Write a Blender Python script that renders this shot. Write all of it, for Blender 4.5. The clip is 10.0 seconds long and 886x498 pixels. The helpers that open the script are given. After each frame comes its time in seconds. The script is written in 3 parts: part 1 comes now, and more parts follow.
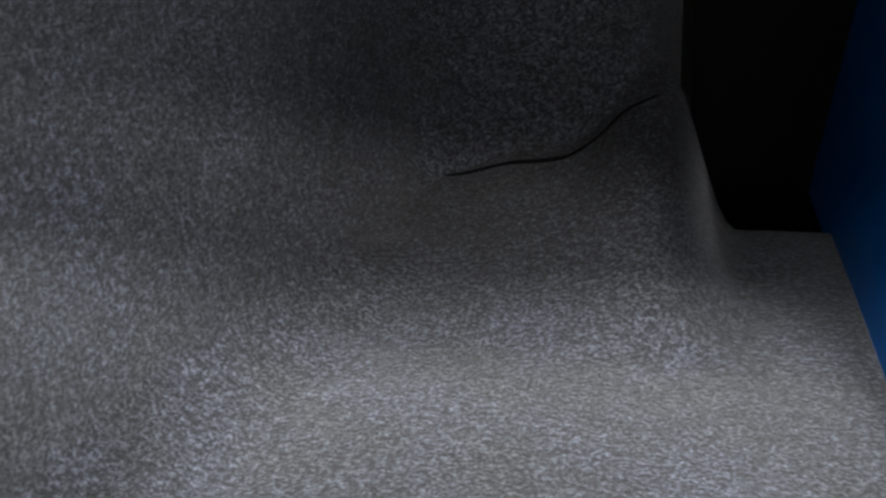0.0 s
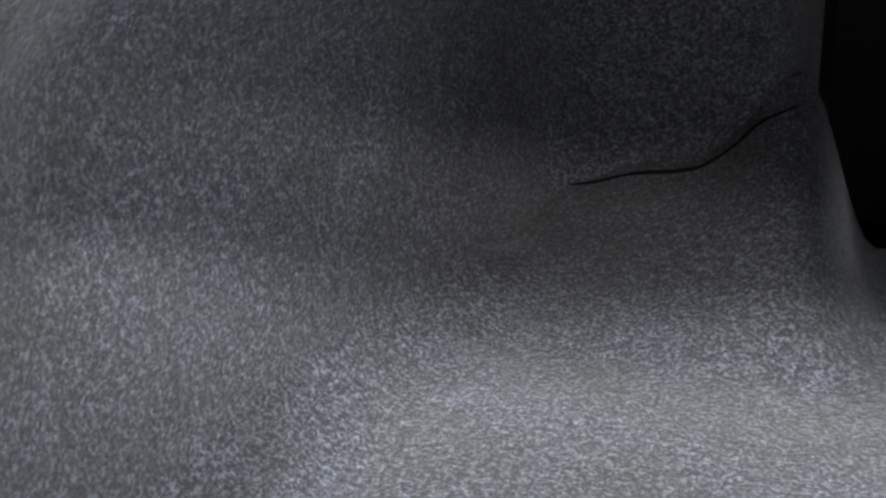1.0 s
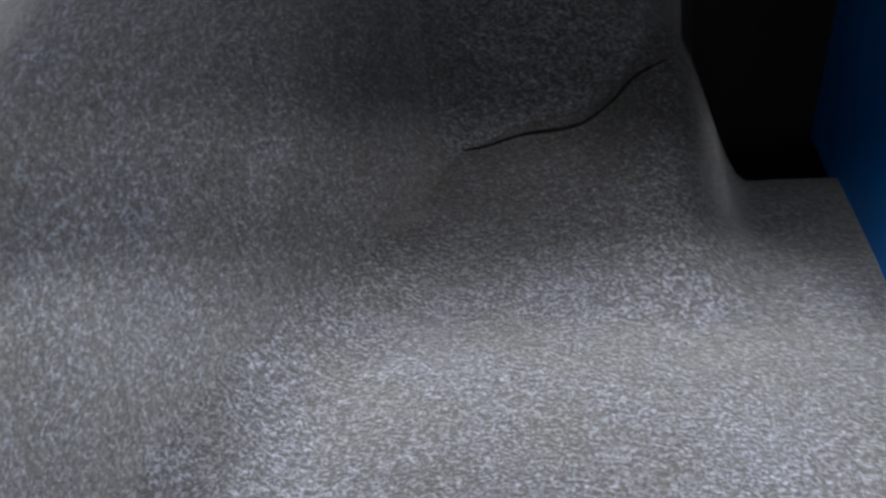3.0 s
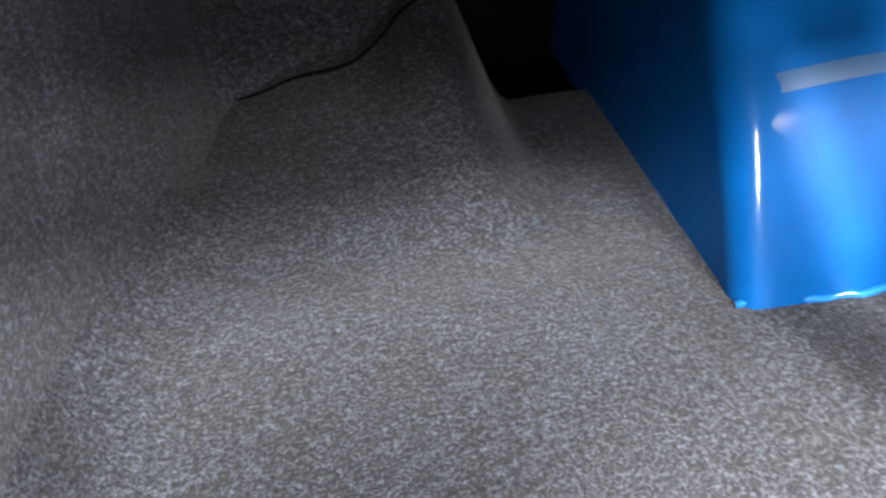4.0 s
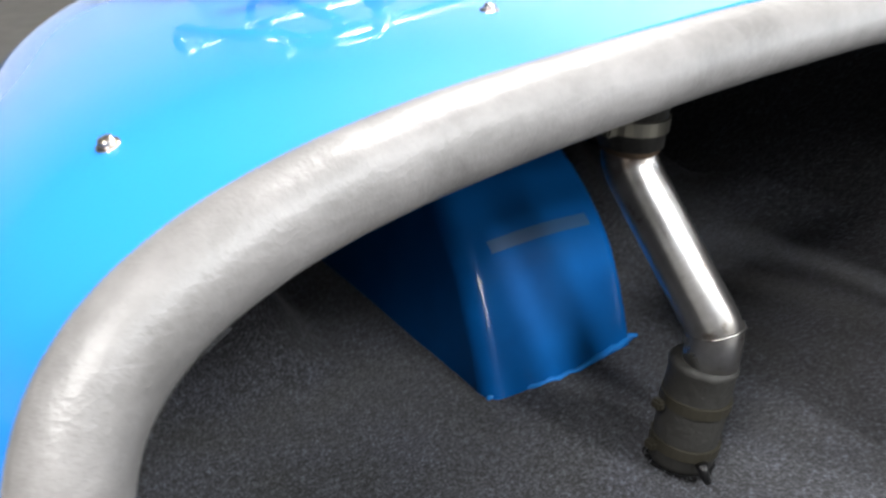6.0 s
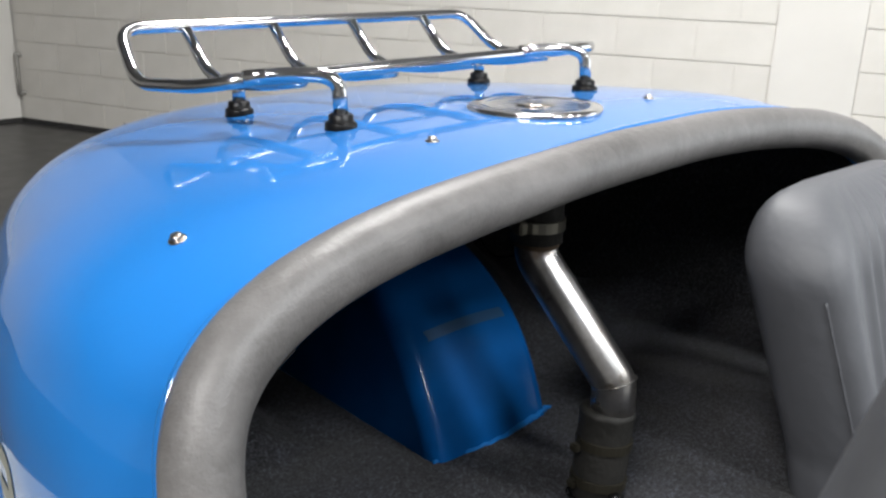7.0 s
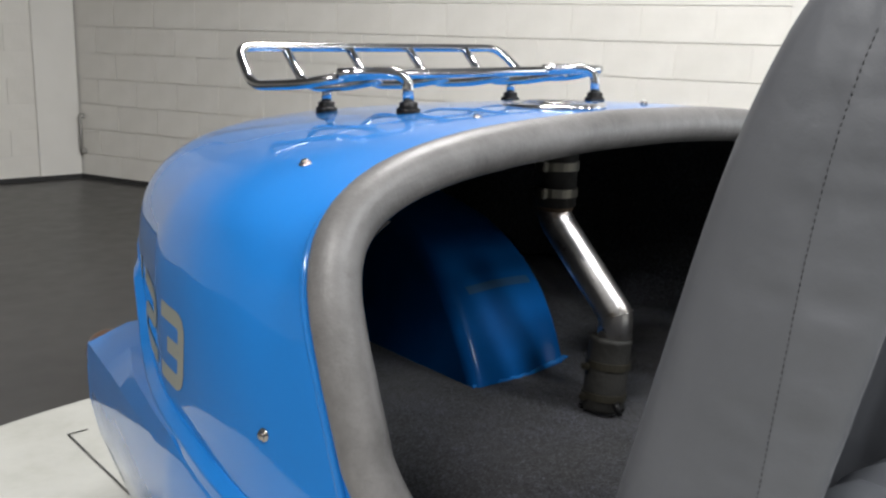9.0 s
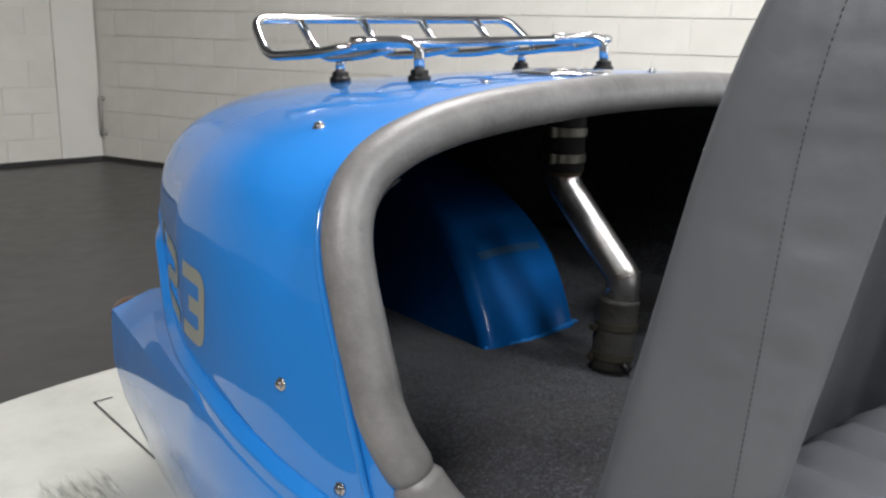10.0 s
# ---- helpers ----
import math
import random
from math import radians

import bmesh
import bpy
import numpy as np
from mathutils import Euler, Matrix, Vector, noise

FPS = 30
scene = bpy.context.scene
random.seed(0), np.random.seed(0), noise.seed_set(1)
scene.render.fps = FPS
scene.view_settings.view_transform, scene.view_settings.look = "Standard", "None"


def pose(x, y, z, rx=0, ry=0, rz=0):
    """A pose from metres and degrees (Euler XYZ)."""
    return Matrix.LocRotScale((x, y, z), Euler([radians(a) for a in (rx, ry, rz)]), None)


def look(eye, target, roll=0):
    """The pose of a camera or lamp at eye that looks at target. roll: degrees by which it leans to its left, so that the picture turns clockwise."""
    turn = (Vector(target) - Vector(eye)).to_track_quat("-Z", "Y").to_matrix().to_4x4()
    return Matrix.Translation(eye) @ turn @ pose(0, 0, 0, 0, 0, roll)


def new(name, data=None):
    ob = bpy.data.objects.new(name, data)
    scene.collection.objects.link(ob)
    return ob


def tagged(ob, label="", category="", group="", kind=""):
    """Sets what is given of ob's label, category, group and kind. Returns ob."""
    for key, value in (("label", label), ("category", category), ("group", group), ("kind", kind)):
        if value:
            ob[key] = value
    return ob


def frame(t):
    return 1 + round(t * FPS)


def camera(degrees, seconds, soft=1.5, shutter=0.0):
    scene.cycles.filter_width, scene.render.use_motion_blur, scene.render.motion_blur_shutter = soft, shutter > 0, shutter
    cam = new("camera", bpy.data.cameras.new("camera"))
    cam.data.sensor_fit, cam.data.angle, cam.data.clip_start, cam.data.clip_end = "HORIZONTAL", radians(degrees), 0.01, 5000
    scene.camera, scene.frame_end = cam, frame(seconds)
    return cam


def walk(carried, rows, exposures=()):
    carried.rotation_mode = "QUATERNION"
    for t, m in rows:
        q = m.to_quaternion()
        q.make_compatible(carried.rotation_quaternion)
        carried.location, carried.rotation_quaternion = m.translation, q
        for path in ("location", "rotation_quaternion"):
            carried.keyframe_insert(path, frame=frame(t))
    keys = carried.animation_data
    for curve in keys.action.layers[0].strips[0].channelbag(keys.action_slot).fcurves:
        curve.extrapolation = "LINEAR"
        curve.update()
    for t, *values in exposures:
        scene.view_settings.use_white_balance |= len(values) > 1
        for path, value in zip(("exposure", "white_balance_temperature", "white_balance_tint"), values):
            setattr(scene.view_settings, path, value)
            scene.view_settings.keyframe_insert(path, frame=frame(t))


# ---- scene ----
cam = camera(53.54, 10.0, soft=2.4, shutter=0.4)
PATH = [
    (0, (-0.2428, 0.4260, 0.8206), (-0.7415, 2.1878, 0.0160), -4.61),
    (0.5, (-0.2509, 0.4250, 0.8217), (-0.8797, 2.1525, 0.0340), -5.74),
    (1, (-0.2588, 0.4221, 0.8271), (-0.9836, 2.1151, 0.0471), -5.79),
    (1.5, (-0.2645, 0.4203, 0.8327), (-1.0257, 2.0939, 0.0456), -5.50),
    (2, (-0.2645, 0.4111, 0.8373), (-0.9992, 2.0913, 0.0391), -5.76),
    (2.2, (-0.2615, 0.4050, 0.8393), (-0.9684, 2.0943, 0.0351), -6.26),
    (3.3, (-0.2860, 0.3973, 0.8669), (-0.5849, 2.1110, -0.1200), -8.51),
    (3.5, (-0.3075, 0.4039, 0.8686), (-0.4628, 2.1045, -0.1724), -7.36),
    (4, (-0.3427, 0.4004, 0.9005), (-0.2051, 2.0216, -0.2550), -7.04),
    (4.5, (-0.3868, 0.3944, 0.9165), (0.0178, 1.9395, -0.2572), -5.01),
    (5, (-0.4454, 0.3790, 0.9618), (0.2221, 1.8438, -0.2052), -1.11),
    (5.5, (-0.4926, 0.3411, 1.0081), (0.3418, 1.7893, -0.0853), 0.96),
    (5.8, (-0.5489, 0.3076, 1.0313), (0.4179, 1.7499, 0.0389), 2.41),
    (6, (-0.5864, 0.2803, 1.0465), (0.4588, 1.7174, 0.1287), 2.09),
    (6.2, (-0.6382, 0.2600, 1.0568), (0.5036, 1.6744, 0.2226), 1.85),
    (7.3, (-0.8042, 0.1086, 1.0732), (0.5280, 1.4956, 0.5239), 1.64),
    (7.5, (-0.8362, 0.0802, 1.0602), (0.5056, 1.4744, 0.5546), 1.60),
    (8, (-0.9152, 0.0226, 1.0335), (0.4298, 1.4334, 0.5858), 2.13),
    (8.5, (-0.9750, -0.0290, 1.0103), (0.3529, 1.4035, 0.5807), 2.23),
    (9, (-1.0055, -0.0810, 0.9982), (0.2865, 1.3791, 0.5525), 1.98),
    (9.5, (-1.0226, -0.1059, 0.9854), (0.2512, 1.3651, 0.5233), 1.65),
    (10, (-1.0245, -0.1201, 0.9792), (0.2307, 1.3597, 0.4947), 1.38),
]

EXPOSURES = [(0.0, 2.9), (1.0, 3.2), (2.2, 3.55), (3.3, 3.45), (4.5, 2.85), (5.0, 2.55), (5.5, 1.87), (6.2, 0.92), (7.3, 0.05), (8.5, 0.05), (10.0, 0.1)]
walk(cam, [(t, look(eye, target, roll)) for t, eye, target, roll in PATH], EXPOSURES)

# ---- light: ceiling panels of the showroom and a weak ambient world ----
world = bpy.data.worlds.new("world")
scene.world = world
world.use_nodes = True
world.node_tree.nodes["Background"].inputs[0].default_value = (0.8, 0.85, 1.0, 1)
world.node_tree.nodes["Background"].inputs[1].default_value = 0.05


def panel_lamp(x, y, z, sx, sy, watts, turn=0.0):
    data = bpy.data.lights.new("ceiling_lamp", "AREA")
    data.shape, data.size, data.size_y, data.energy = "RECTANGLE", sx, sy, watts
    data.color = (1.0, 0.985, 0.965)
    ob = new("ceiling_lamp", data)
    ob.matrix_world = pose(x, y, z, 0, 0, turn)
    return ob


panel_lamp(0.9, 1.6, 3.2, 0.35, 0.9, 110)
panel_lamp(2.9, -3.5, 3.2, 0.5, 1.2, 76)
panel_lamp(1.15, -1.95, 3.4, 0.5, 1.1, 104).data.color = (0.95, 0.98, 1.0)
panel_lamp(-0.4, -2.05, 3.4, 0.6, 1.1, 78).data.color = (0.95, 0.98, 1.0)
panel_lamp(-0.35, -3.0, 3.3, 0.5, 0.9, 28).data.color = (0.95, 0.98, 1.0)
panel_lamp(-2.6, -0.3, 3.3, 0.4, 1.4, 165)
# added cool fill panel, unseen, upright in front of the east wall
east_fill = panel_lamp(0, 0, 0, 4.0, 1.9, 72)
east_fill.data.color = (0.84, 0.92, 1.0)
east_fill.matrix_world = look((4.45, -2.27, 1.3), (3.0, -2.85, 1.3))


# ---- materials ----
def material(name, colour, rough=0.5, metal=0.0, coat=0.0):
    m = bpy.data.materials.new(name)
    m.use_nodes = True
    b = m.node_tree.nodes["Principled BSDF"]
    b.inputs["Base Color"].default_value = (*colour, 1)
    b.inputs["Roughness"].default_value = rough
    b.inputs["Metallic"].default_value = metal
    b.inputs["Coat Weight"].default_value = coat
    b.inputs["Coat Roughness"].default_value = 0.03
    return m


def noise_node(m, scale, detail=4.0, rough=0.55, stretch=None):
    t = m.node_tree
    co = t.nodes.new("ShaderNodeTexCoord")
    n = t.nodes.new("ShaderNodeTexNoise")
    n.inputs["Scale"].default_value, n.inputs["Detail"].default_value, n.inputs["Roughness"].default_value = scale, detail, rough
    if stretch:
        mp = t.nodes.new("ShaderNodeMapping")
        mp.inputs["Scale"].default_value = stretch
        t.links.new(co.outputs["Object"], mp.inputs[0])
        t.links.new(mp.outputs[0], n.inputs[0])
    else:
        t.links.new(co.outputs["Object"], n.inputs[0])
    return n


def ramp(m, src, stops):
    r = m.node_tree.nodes.new("ShaderNodeValToRGB")
    e = r.color_ramp.elements
    while len(e) < len(stops):
        e.new(0.5)
    for el, (p, c) in zip(e, stops):
        el.position, el.color = p, (*c, 1) if len(c) == 3 else c
    m.node_tree.links.new(src, r.inputs[0])
    return r


def mix(m, fac, a, b, kind="MIX"):
    x = m.node_tree.nodes.new("ShaderNodeMix")
    x.data_type, x.blend_type = "RGBA", kind
    for sock, v in ((x.inputs[0], fac), (x.inputs[6], a), (x.inputs[7], b)):
        if hasattr(v, "is_output"):
            m.node_tree.links.new(v, sock)
        elif isinstance(v, (int, float)):
            sock.default_value = v
        else:
            sock.default_value = (*v, 1)
    return x.outputs[2]


def bump(m, src, strength, distance):
    n = m.node_tree.nodes.new("ShaderNodeBump")
    n.inputs["Strength"].default_value, n.inputs["Distance"].default_value = strength, distance
    m.node_tree.links.new(src, n.inputs["Height"])
    b = m.node_tree.nodes["Principled BSDF"].inputs["Normal"]
    if b.is_linked:
        m.node_tree.links.new(b.links[0].from_socket, n.inputs["Normal"])
    m.node_tree.links.new(n.outputs[0], b)


def base(m, out):
    m.node_tree.links.new(out, m.node_tree.nodes["Principled BSDF"].inputs["Base Color"])


def rough_from(m, src, lo, hi):
    r = m.node_tree.nodes.new("ShaderNodeMapRange")
    r.inputs["To Min"].default_value, r.inputs["To Max"].default_value = lo, hi
    m.node_tree.links.new(src, r.inputs[0])
    m.node_tree.links.new(r.outputs[0], m.node_tree.nodes["Principled BSDF"].inputs["Roughness"])


# blue car paint under a clear coat
PAINT = material("blue_paint", (0.012, 0.17, 0.66), 0.5, 0.0, 1.0)
PAINT.node_tree.nodes["Principled BSDF"].inputs["Specular IOR Level"].default_value = 0.15
PAINT.node_tree.nodes["Principled BSDF"].inputs["Coat IOR"].default_value = 1.52
pn = noise_node(PAINT, 3.0)
base(PAINT, ramp(PAINT, pn.outputs[0], [(0.3, (0.0085, 0.142, 0.445)), (0.7, (0.011, 0.157, 0.485))]).outputs[0])
bump(PAINT, noise_node(PAINT, 6.0, 2.0).outputs[0], 0.003, 0.01)
# body blue for the hump, darkened to carry the dimness inside the tail
HUMP_SHADED = material("shaded_hump_paint", (0.012, 0.19, 0.62), 0.45, 0.0, 0.15)
HUMP_SHADED.node_tree.nodes["Principled BSDF"].inputs["Coat Roughness"].default_value = 0.11
HUMP_SHADED.node_tree.nodes["Principled BSDF"].inputs["Specular IOR Level"].default_value = 0.06
hn = noise_node(HUMP_SHADED, 14.0, 5.0)
base(HUMP_SHADED, ramp(HUMP_SHADED, hn.outputs[0], [(0.25, (0.001, 0.056, 0.205)), (0.75, (0.0012, 0.078, 0.270))]).outputs[0])
bump(HUMP_SHADED, hn.outputs[0], 0.06, 0.01)
SHELL_IN = material("shell_underside", (0.03, 0.029, 0.027), 0.85)
bump(SHELL_IN, noise_node(SHELL_IN, 60.0).outputs[0], 0.5, 0.004)
CARPET = material("charcoal_carpet", (0.06, 0.06, 0.065), 0.95)
ca = noise_node(CARPET, 320.0, 5.0, 0.80)
cb = noise_node(CARPET, 14.0, 4.0, 0.6)
fib = ramp(CARPET, ca.outputs[0], [(0.40, (0.0026, 0.0027, 0.0033)), (0.50, (0.0190, 0.0195, 0.0224)), (0.598, (0.070, 0.072, 0.085))])
wear = ramp(CARPET, cb.outputs[0], [(0.32, (0.78, 0.77, 0.71)), (0.66, (1.05, 1.06, 1.13))])
tuft = ramp(CARPET, noise_node(CARPET, 150.0, 3.0, 0.6).outputs[0], [(0.36, (0.6, 0.6, 0.58)), (0.64, (1.35, 1.35, 1.38))])
base(CARPET, mix(CARPET, 1.0, mix(CARPET, 1.0, fib.outputs[0], wear.outputs[0], "MULTIPLY"), tuft.outputs[0], "MULTIPLY"))
bump(CARPET, ca.outputs[0], 0.3, 0.002)
bump(CARPET, cb.outputs[0], 0.5, 0.01)
CARPET.node_tree.nodes["Principled BSDF"].inputs["Sheen Weight"].default_value = 0.08
VINYL = material("grey_vinyl", (0.17, 0.165, 0.165), 0.42)
va = noise_node(VINYL, 16.0, 6.0, 0.72)
vb = noise_node(VINYL, 420.0, 2.0)
base(VINYL, ramp(VINYL, va.outputs[0], [(0.32, (0.092, 0.088, 0.086)), (0.68, (0.158, 0.151, 0.149))]).outputs[0])
bump(VINYL, vb.outputs[0], 0.12, 0.001)
bump(VINYL, va.outputs[0], 0.42, 0.006)
bump(VINYL, noise_node(VINYL, 55.0, 3.0, 0.6).outputs[0], 0.14, 0.004)
rough_from(VINYL, va.outputs[0], 0.36, 0.55)
VINYL.node_tree.nodes["Principled BSDF"].inputs["Specular IOR Level"].default_value = 0.5
SEAT = material("seat_vinyl", (0.15, 0.15, 0.155), 0.55)
sa = noise_node(SEAT, 7.0, 4.0)
sb = noise_node(SEAT, 500.0, 2.0)
base(SEAT, ramp(SEAT, sa.outputs[0], [(0.3, (0.080, 0.083, 0.092)), (0.7, (0.098, 0.101, 0.112))]).outputs[0])
bump(SEAT, sb.outputs[0], 0.12, 0.001)
bump(SEAT, sa.outputs[0], 0.6, 0.010)
bump(SEAT, noise_node(SEAT, 26.0, 4.0, 0.6, (1.0, 1.0, 0.45)).outputs[0], 0.16, 0.006)
THREAD = material("seam_thread", (0.03, 0.03, 0.032), 0.8)
CHROME = material("chrome", (0.60, 0.60, 0.61), 0.06, 1.0)
NICKEL = material("worn_nickel", (0.42, 0.39, 0.35), 0.22, 1.0)
rough_from(CHROME, noise_node(CHROME, 40.0).outputs[0], 0.05, 0.2)
bump(CHROME, noise_node(CHROME, 160.0, 3.0).outputs[0], 0.06, 0.002)
STEEL = material("worn_steel_pipe", (0.5, 0.49, 0.47), 0.28, 1.0)
st = noise_node(STEEL, 22.0, 6.0, 0.65)
base(STEEL, ramp(STEEL, st.outputs[0], [(0.30, (0.10, 0.07, 0.045)), (0.40, (0.40, 0.385, 0.37)), (0.7, (0.60, 0.60, 0.60))]).outputs[0])
gx = STEEL.node_tree.nodes.new("ShaderNodeTexCoord")
gs = STEEL.node_tree.nodes.new("ShaderNodeSeparateXYZ")
STEEL.node_tree.links.new(gx.outputs["Object"], gs.inputs[0])
up = STEEL.node_tree.nodes.new("ShaderNodeMapRange")
up.inputs["From Min"].default_value, up.inputs["From Max"].default_value = 0.66, 0.80
STEEL.node_tree.links.new(gs.outputs[2], up.inputs[0])
rs = noise_node(STEEL, 30.0, 5.0, 0.7)
am = STEEL.node_tree.nodes.new("ShaderNodeMath")
am.operation = "MULTIPLY"
STEEL.node_tree.links.new(up.outputs[0], am.inputs[0])
STEEL.node_tree.links.new(rs.outputs[0], am.inputs[1])
spots = ramp(STEEL, am.outputs[0], [(0.27, (0, 0, 0)), (0.52, (1, 1, 1))])
old = STEEL.node_tree.nodes["Principled BSDF"].inputs["Base Color"].links[0].from_socket
base(STEEL, mix(STEEL, spots.outputs[0], old, (0.13, 0.065, 0.03)))
rough_from(STEEL, st.outputs[0], 0.42, 0.2)
bump(STEEL, noise_node(STEEL, 120.0).outputs[0], 0.1, 0.002)
RUST = material("rusty_weld", (0.085, 0.056, 0.034), 0.65, 0.4)
RUBBER_SPEC = 0.25
HOSE = material("black_rubber_hose", (0.012, 0.0115, 0.010), 0.7)
bump(HOSE, noise_node(HOSE, 90.0).outputs[0], 0.6, 0.004)
CLAMP = material("clamp_band", (0.22, 0.21, 0.18), 0.42, 1.0)
DULL = material("dull_clamp_band", (0.030, 0.027, 0.019), 0.55, 0.5)
RUBBER = material("black_rubber", (0.004, 0.004, 0.0045), 0.35)
RUBBER.node_tree.nodes["Principled BSDF"].inputs["Specular IOR Level"].default_value = RUBBER_SPEC
DECAL = material("gold_grey_vinyl", (0.21, 0.215, 0.185), 0.45)
AMBER = material("brown_lamp_rim", (0.10, 0.06, 0.04), 0.3, 0.0, 0.6)
TAPE = material("clear_grey_tape", (0.020, 0.066, 0.150), 0.30)
BLOCK = material("painted_block", (0.74, 0.72, 0.68), 0.55)
bn = noise_node(BLOCK, 6.0, 5.0)
oi = BLOCK.node_tree.nodes.new("ShaderNodeObjectInfo")
tone = ramp(BLOCK, oi.outputs["Random"], [(0.0, (0.745, 0.72, 0.675)), (1.0, (0.78, 0.755, 0.71))])
base(BLOCK, mix(BLOCK, 1.0, tone.outputs[0], ramp(BLOCK, bn.outputs[0], [(0.3, (0.93, 0.93, 0.92)), (0.7, (1, 1, 1))]).outputs[0], "MULTIPLY"))
bump(BLOCK, noise_node(BLOCK, 45.0, 5.0).outputs[0], 0.25, 0.006)
JOINT = material("joint_mortar", (0.70, 0.685, 0.65), 0.8)
bump(JOINT, noise_node(JOINT, 80.0).outputs[0], 0.3, 0.004)
WALLP = material("plain_white_wall", (0.74, 0.73, 0.70), 0.6)
wn = noise_node(WALLP, 3.0, 6.0)
base(WALLP, ramp(WALLP, wn.outputs[0], [(0.3, (0.73, 0.71, 0.67)), (0.7, (0.78, 0.76, 0.72))]).outputs[0])
CEIL = material("dark_ceiling", (0.28, 0.28, 0.285), 0.9)
FLOOR = material("dark_grey_floor", (0.05, 0.049, 0.048), 0.35)
fn = noise_node(FLOOR, 2.2, 6.0)
base(FLOOR, ramp(FLOOR, fn.outputs[0], [(0.3, (0.035, 0.034, 0.0335)), (0.7, (0.047, 0.046, 0.045))]).outputs[0])
rough_from(FLOOR, noise_node(FLOOR, 9.0).outputs[0], 0.3, 0.45)
PLAT = material("white_platform", (0.62, 0.62, 0.57), 0.5)
pa = noise_node(PLAT, 5.0, 7.0, 0.7)
base(PLAT, ramp(PLAT, pa.outputs[0], [(0.28, (0.37, 0.37, 0.335)), (0.5, (0.44, 0.44, 0.41)), (0.7, (0.48, 0.48, 0.45))]).outputs[0])
# near-black for carpet gaps, the cut hole and the tail's shade
GAP_SHADE = material("gap_and_recess_shade", (0.0075, 0.0075, 0.008), 1.0)
GAP_SHADE.node_tree.nodes["Principled BSDF"].inputs["Specular IOR Level"].default_value = 0.0
DARKLINE = material("dark_gap", (0.03, 0.03, 0.03), 0.8)
SCUFF = material("tyre_scuff", (0.16, 0.155, 0.14), 0.8)
sc = noise_node(SCUFF, 40.0, 5.0, 0.7, (3.0, 0.35, 1.0))
base(SCUFF, ramp(SCUFF, sc.outputs[0], [(0.36, (0.20, 0.20, 0.18)), (0.52, (0.40, 0.40, 0.365)), (0.62, (0.58, 0.58, 0.54))]).outputs[0])


# ---- mesh helpers ----
import functools


def part(name, bm, mat, parent=None, label="", smooth=True, crease=0.0):
    me = bpy.data.meshes.new(name)
    bmesh.ops.recalc_face_normals(bm, faces=bm.faces)
    if crease:
        for e in bm.edges:
            if len(e.link_faces) == 2 and e.calc_face_angle(0.0) > math.radians(crease):
                e.smooth = False
    bm.to_mesh(me)
    bm.free()
    if smooth:
        for p in me.polygons:
            p.use_smooth = True
    for m in (mat if isinstance(mat, (list, tuple)) else [mat]):
        me.materials.append(m)
    ob = new(name, me)
    if parent:
        ob.parent = parent
    if label:
        ob["label"] = label
    return ob


def grid(bm, fn, nu, nv, close_v=False):
    vs = [[bm.verts.new(fn(i / (nu - 1), j / (nv if close_v else nv - 1))) for j in range(nv)] for i in range(nu)]
    for i in range(nu - 1):
        for j in range(nv if close_v else nv - 1):
            k = (j + 1) % nv
            bm.faces.new((vs[i][j], vs[i + 1][j], vs[i + 1][k], vs[i][k]))
    return vs


def box(bm, x0, x1, y0, y1, z0, z1, bevel=0.0):
    r = bmesh.ops.create_cube(bm, size=1.0)
    for v in r["verts"]:
        v.co = ((x0 + x1) / 2 + v.co.x * (x1 - x0), (y0 + y1) / 2 + v.co.y * (y1 - y0), (z0 + z1) / 2 + v.co.z * (z1 - z0))
    if bevel:
        es = list({e for v in r["verts"] for e in v.link_edges})
        bmesh.ops.bevel(bm, geom=es, offset=bevel, segments=2, affect="EDGES")


def spline(points, steps=8):
    """Catmull-Rom through points."""
    p = [Vector(q) for q in points]
    p = [p[0] * 2 - p[1]] + p + [p[-1] * 2 - p[-2]]
    out = []
    for i in range(1, len(p) - 2):
        for s in range(steps):
            t = s / steps
            a, b, c, d = p[i - 1], p[i], p[i + 1], p[i + 2]
            out.append(0.5 * ((2 * b) + (c - a) * t + (2 * a - 5 * b + 4 * c - d) * t * t + (3 * b - a - 3 * c + d) * t ** 3))
    out.append(p[-2])
    return out


def fillet(points, r, steps=6):
    """A path with its inner corners rounded by about r."""
    p = [Vector(q) for q in points]
    out = [p[0]]
    for a, b, c in zip(p, p[1:], p[2:]):
        d0 = min(r, (a - b).length * 0.48)
        d1 = min(r, (c - b).length * 0.48)
        s, e = b + (a - b).normalized() * d0, b + (c - b).normalized() * d1
        for k in range(steps + 1):
            t = k / steps
            out.append(s * (1 - t) ** 2 + b * 2 * t * (1 - t) + e * t * t)
    out.append(p[-1])
    return out


def tube(bm, path, radius, sides=14, caps=True, wobble=None):
    path = [Vector(q) for q in path]
    n = len(path)
    ref = None
    rings = []
    for i, q in enumerate(path):
        d = (path[min(i + 1, n - 1)] - path[max(i - 1, 0)]).normalized()
        if ref is None:
            ref = d.orthogonal().normalized()
        ref = (ref - d * ref.dot(d)).normalized()
        side = d.cross(ref)
        r = radius(i / (n - 1)) if callable(radius) else radius
        ring = []
        for k in range(sides):
            a = 2 * math.pi * k / sides
            w = 1.0 + (wobble(q, a) if wobble else 0.0)
            ring.append(bm.verts.new(q + (ref * math.cos(a) + side * math.sin(a)) * r * w))
        rings.append(ring)
    for a, b in zip(rings, rings[1:]):
        for k in range(sides):
            j = (k + 1) % sides
            bm.faces.new((a[k], b[k], b[j], a[j]))
    if caps:
        bm.faces.new(rings[0])
        bm.faces.new(rings[-1])


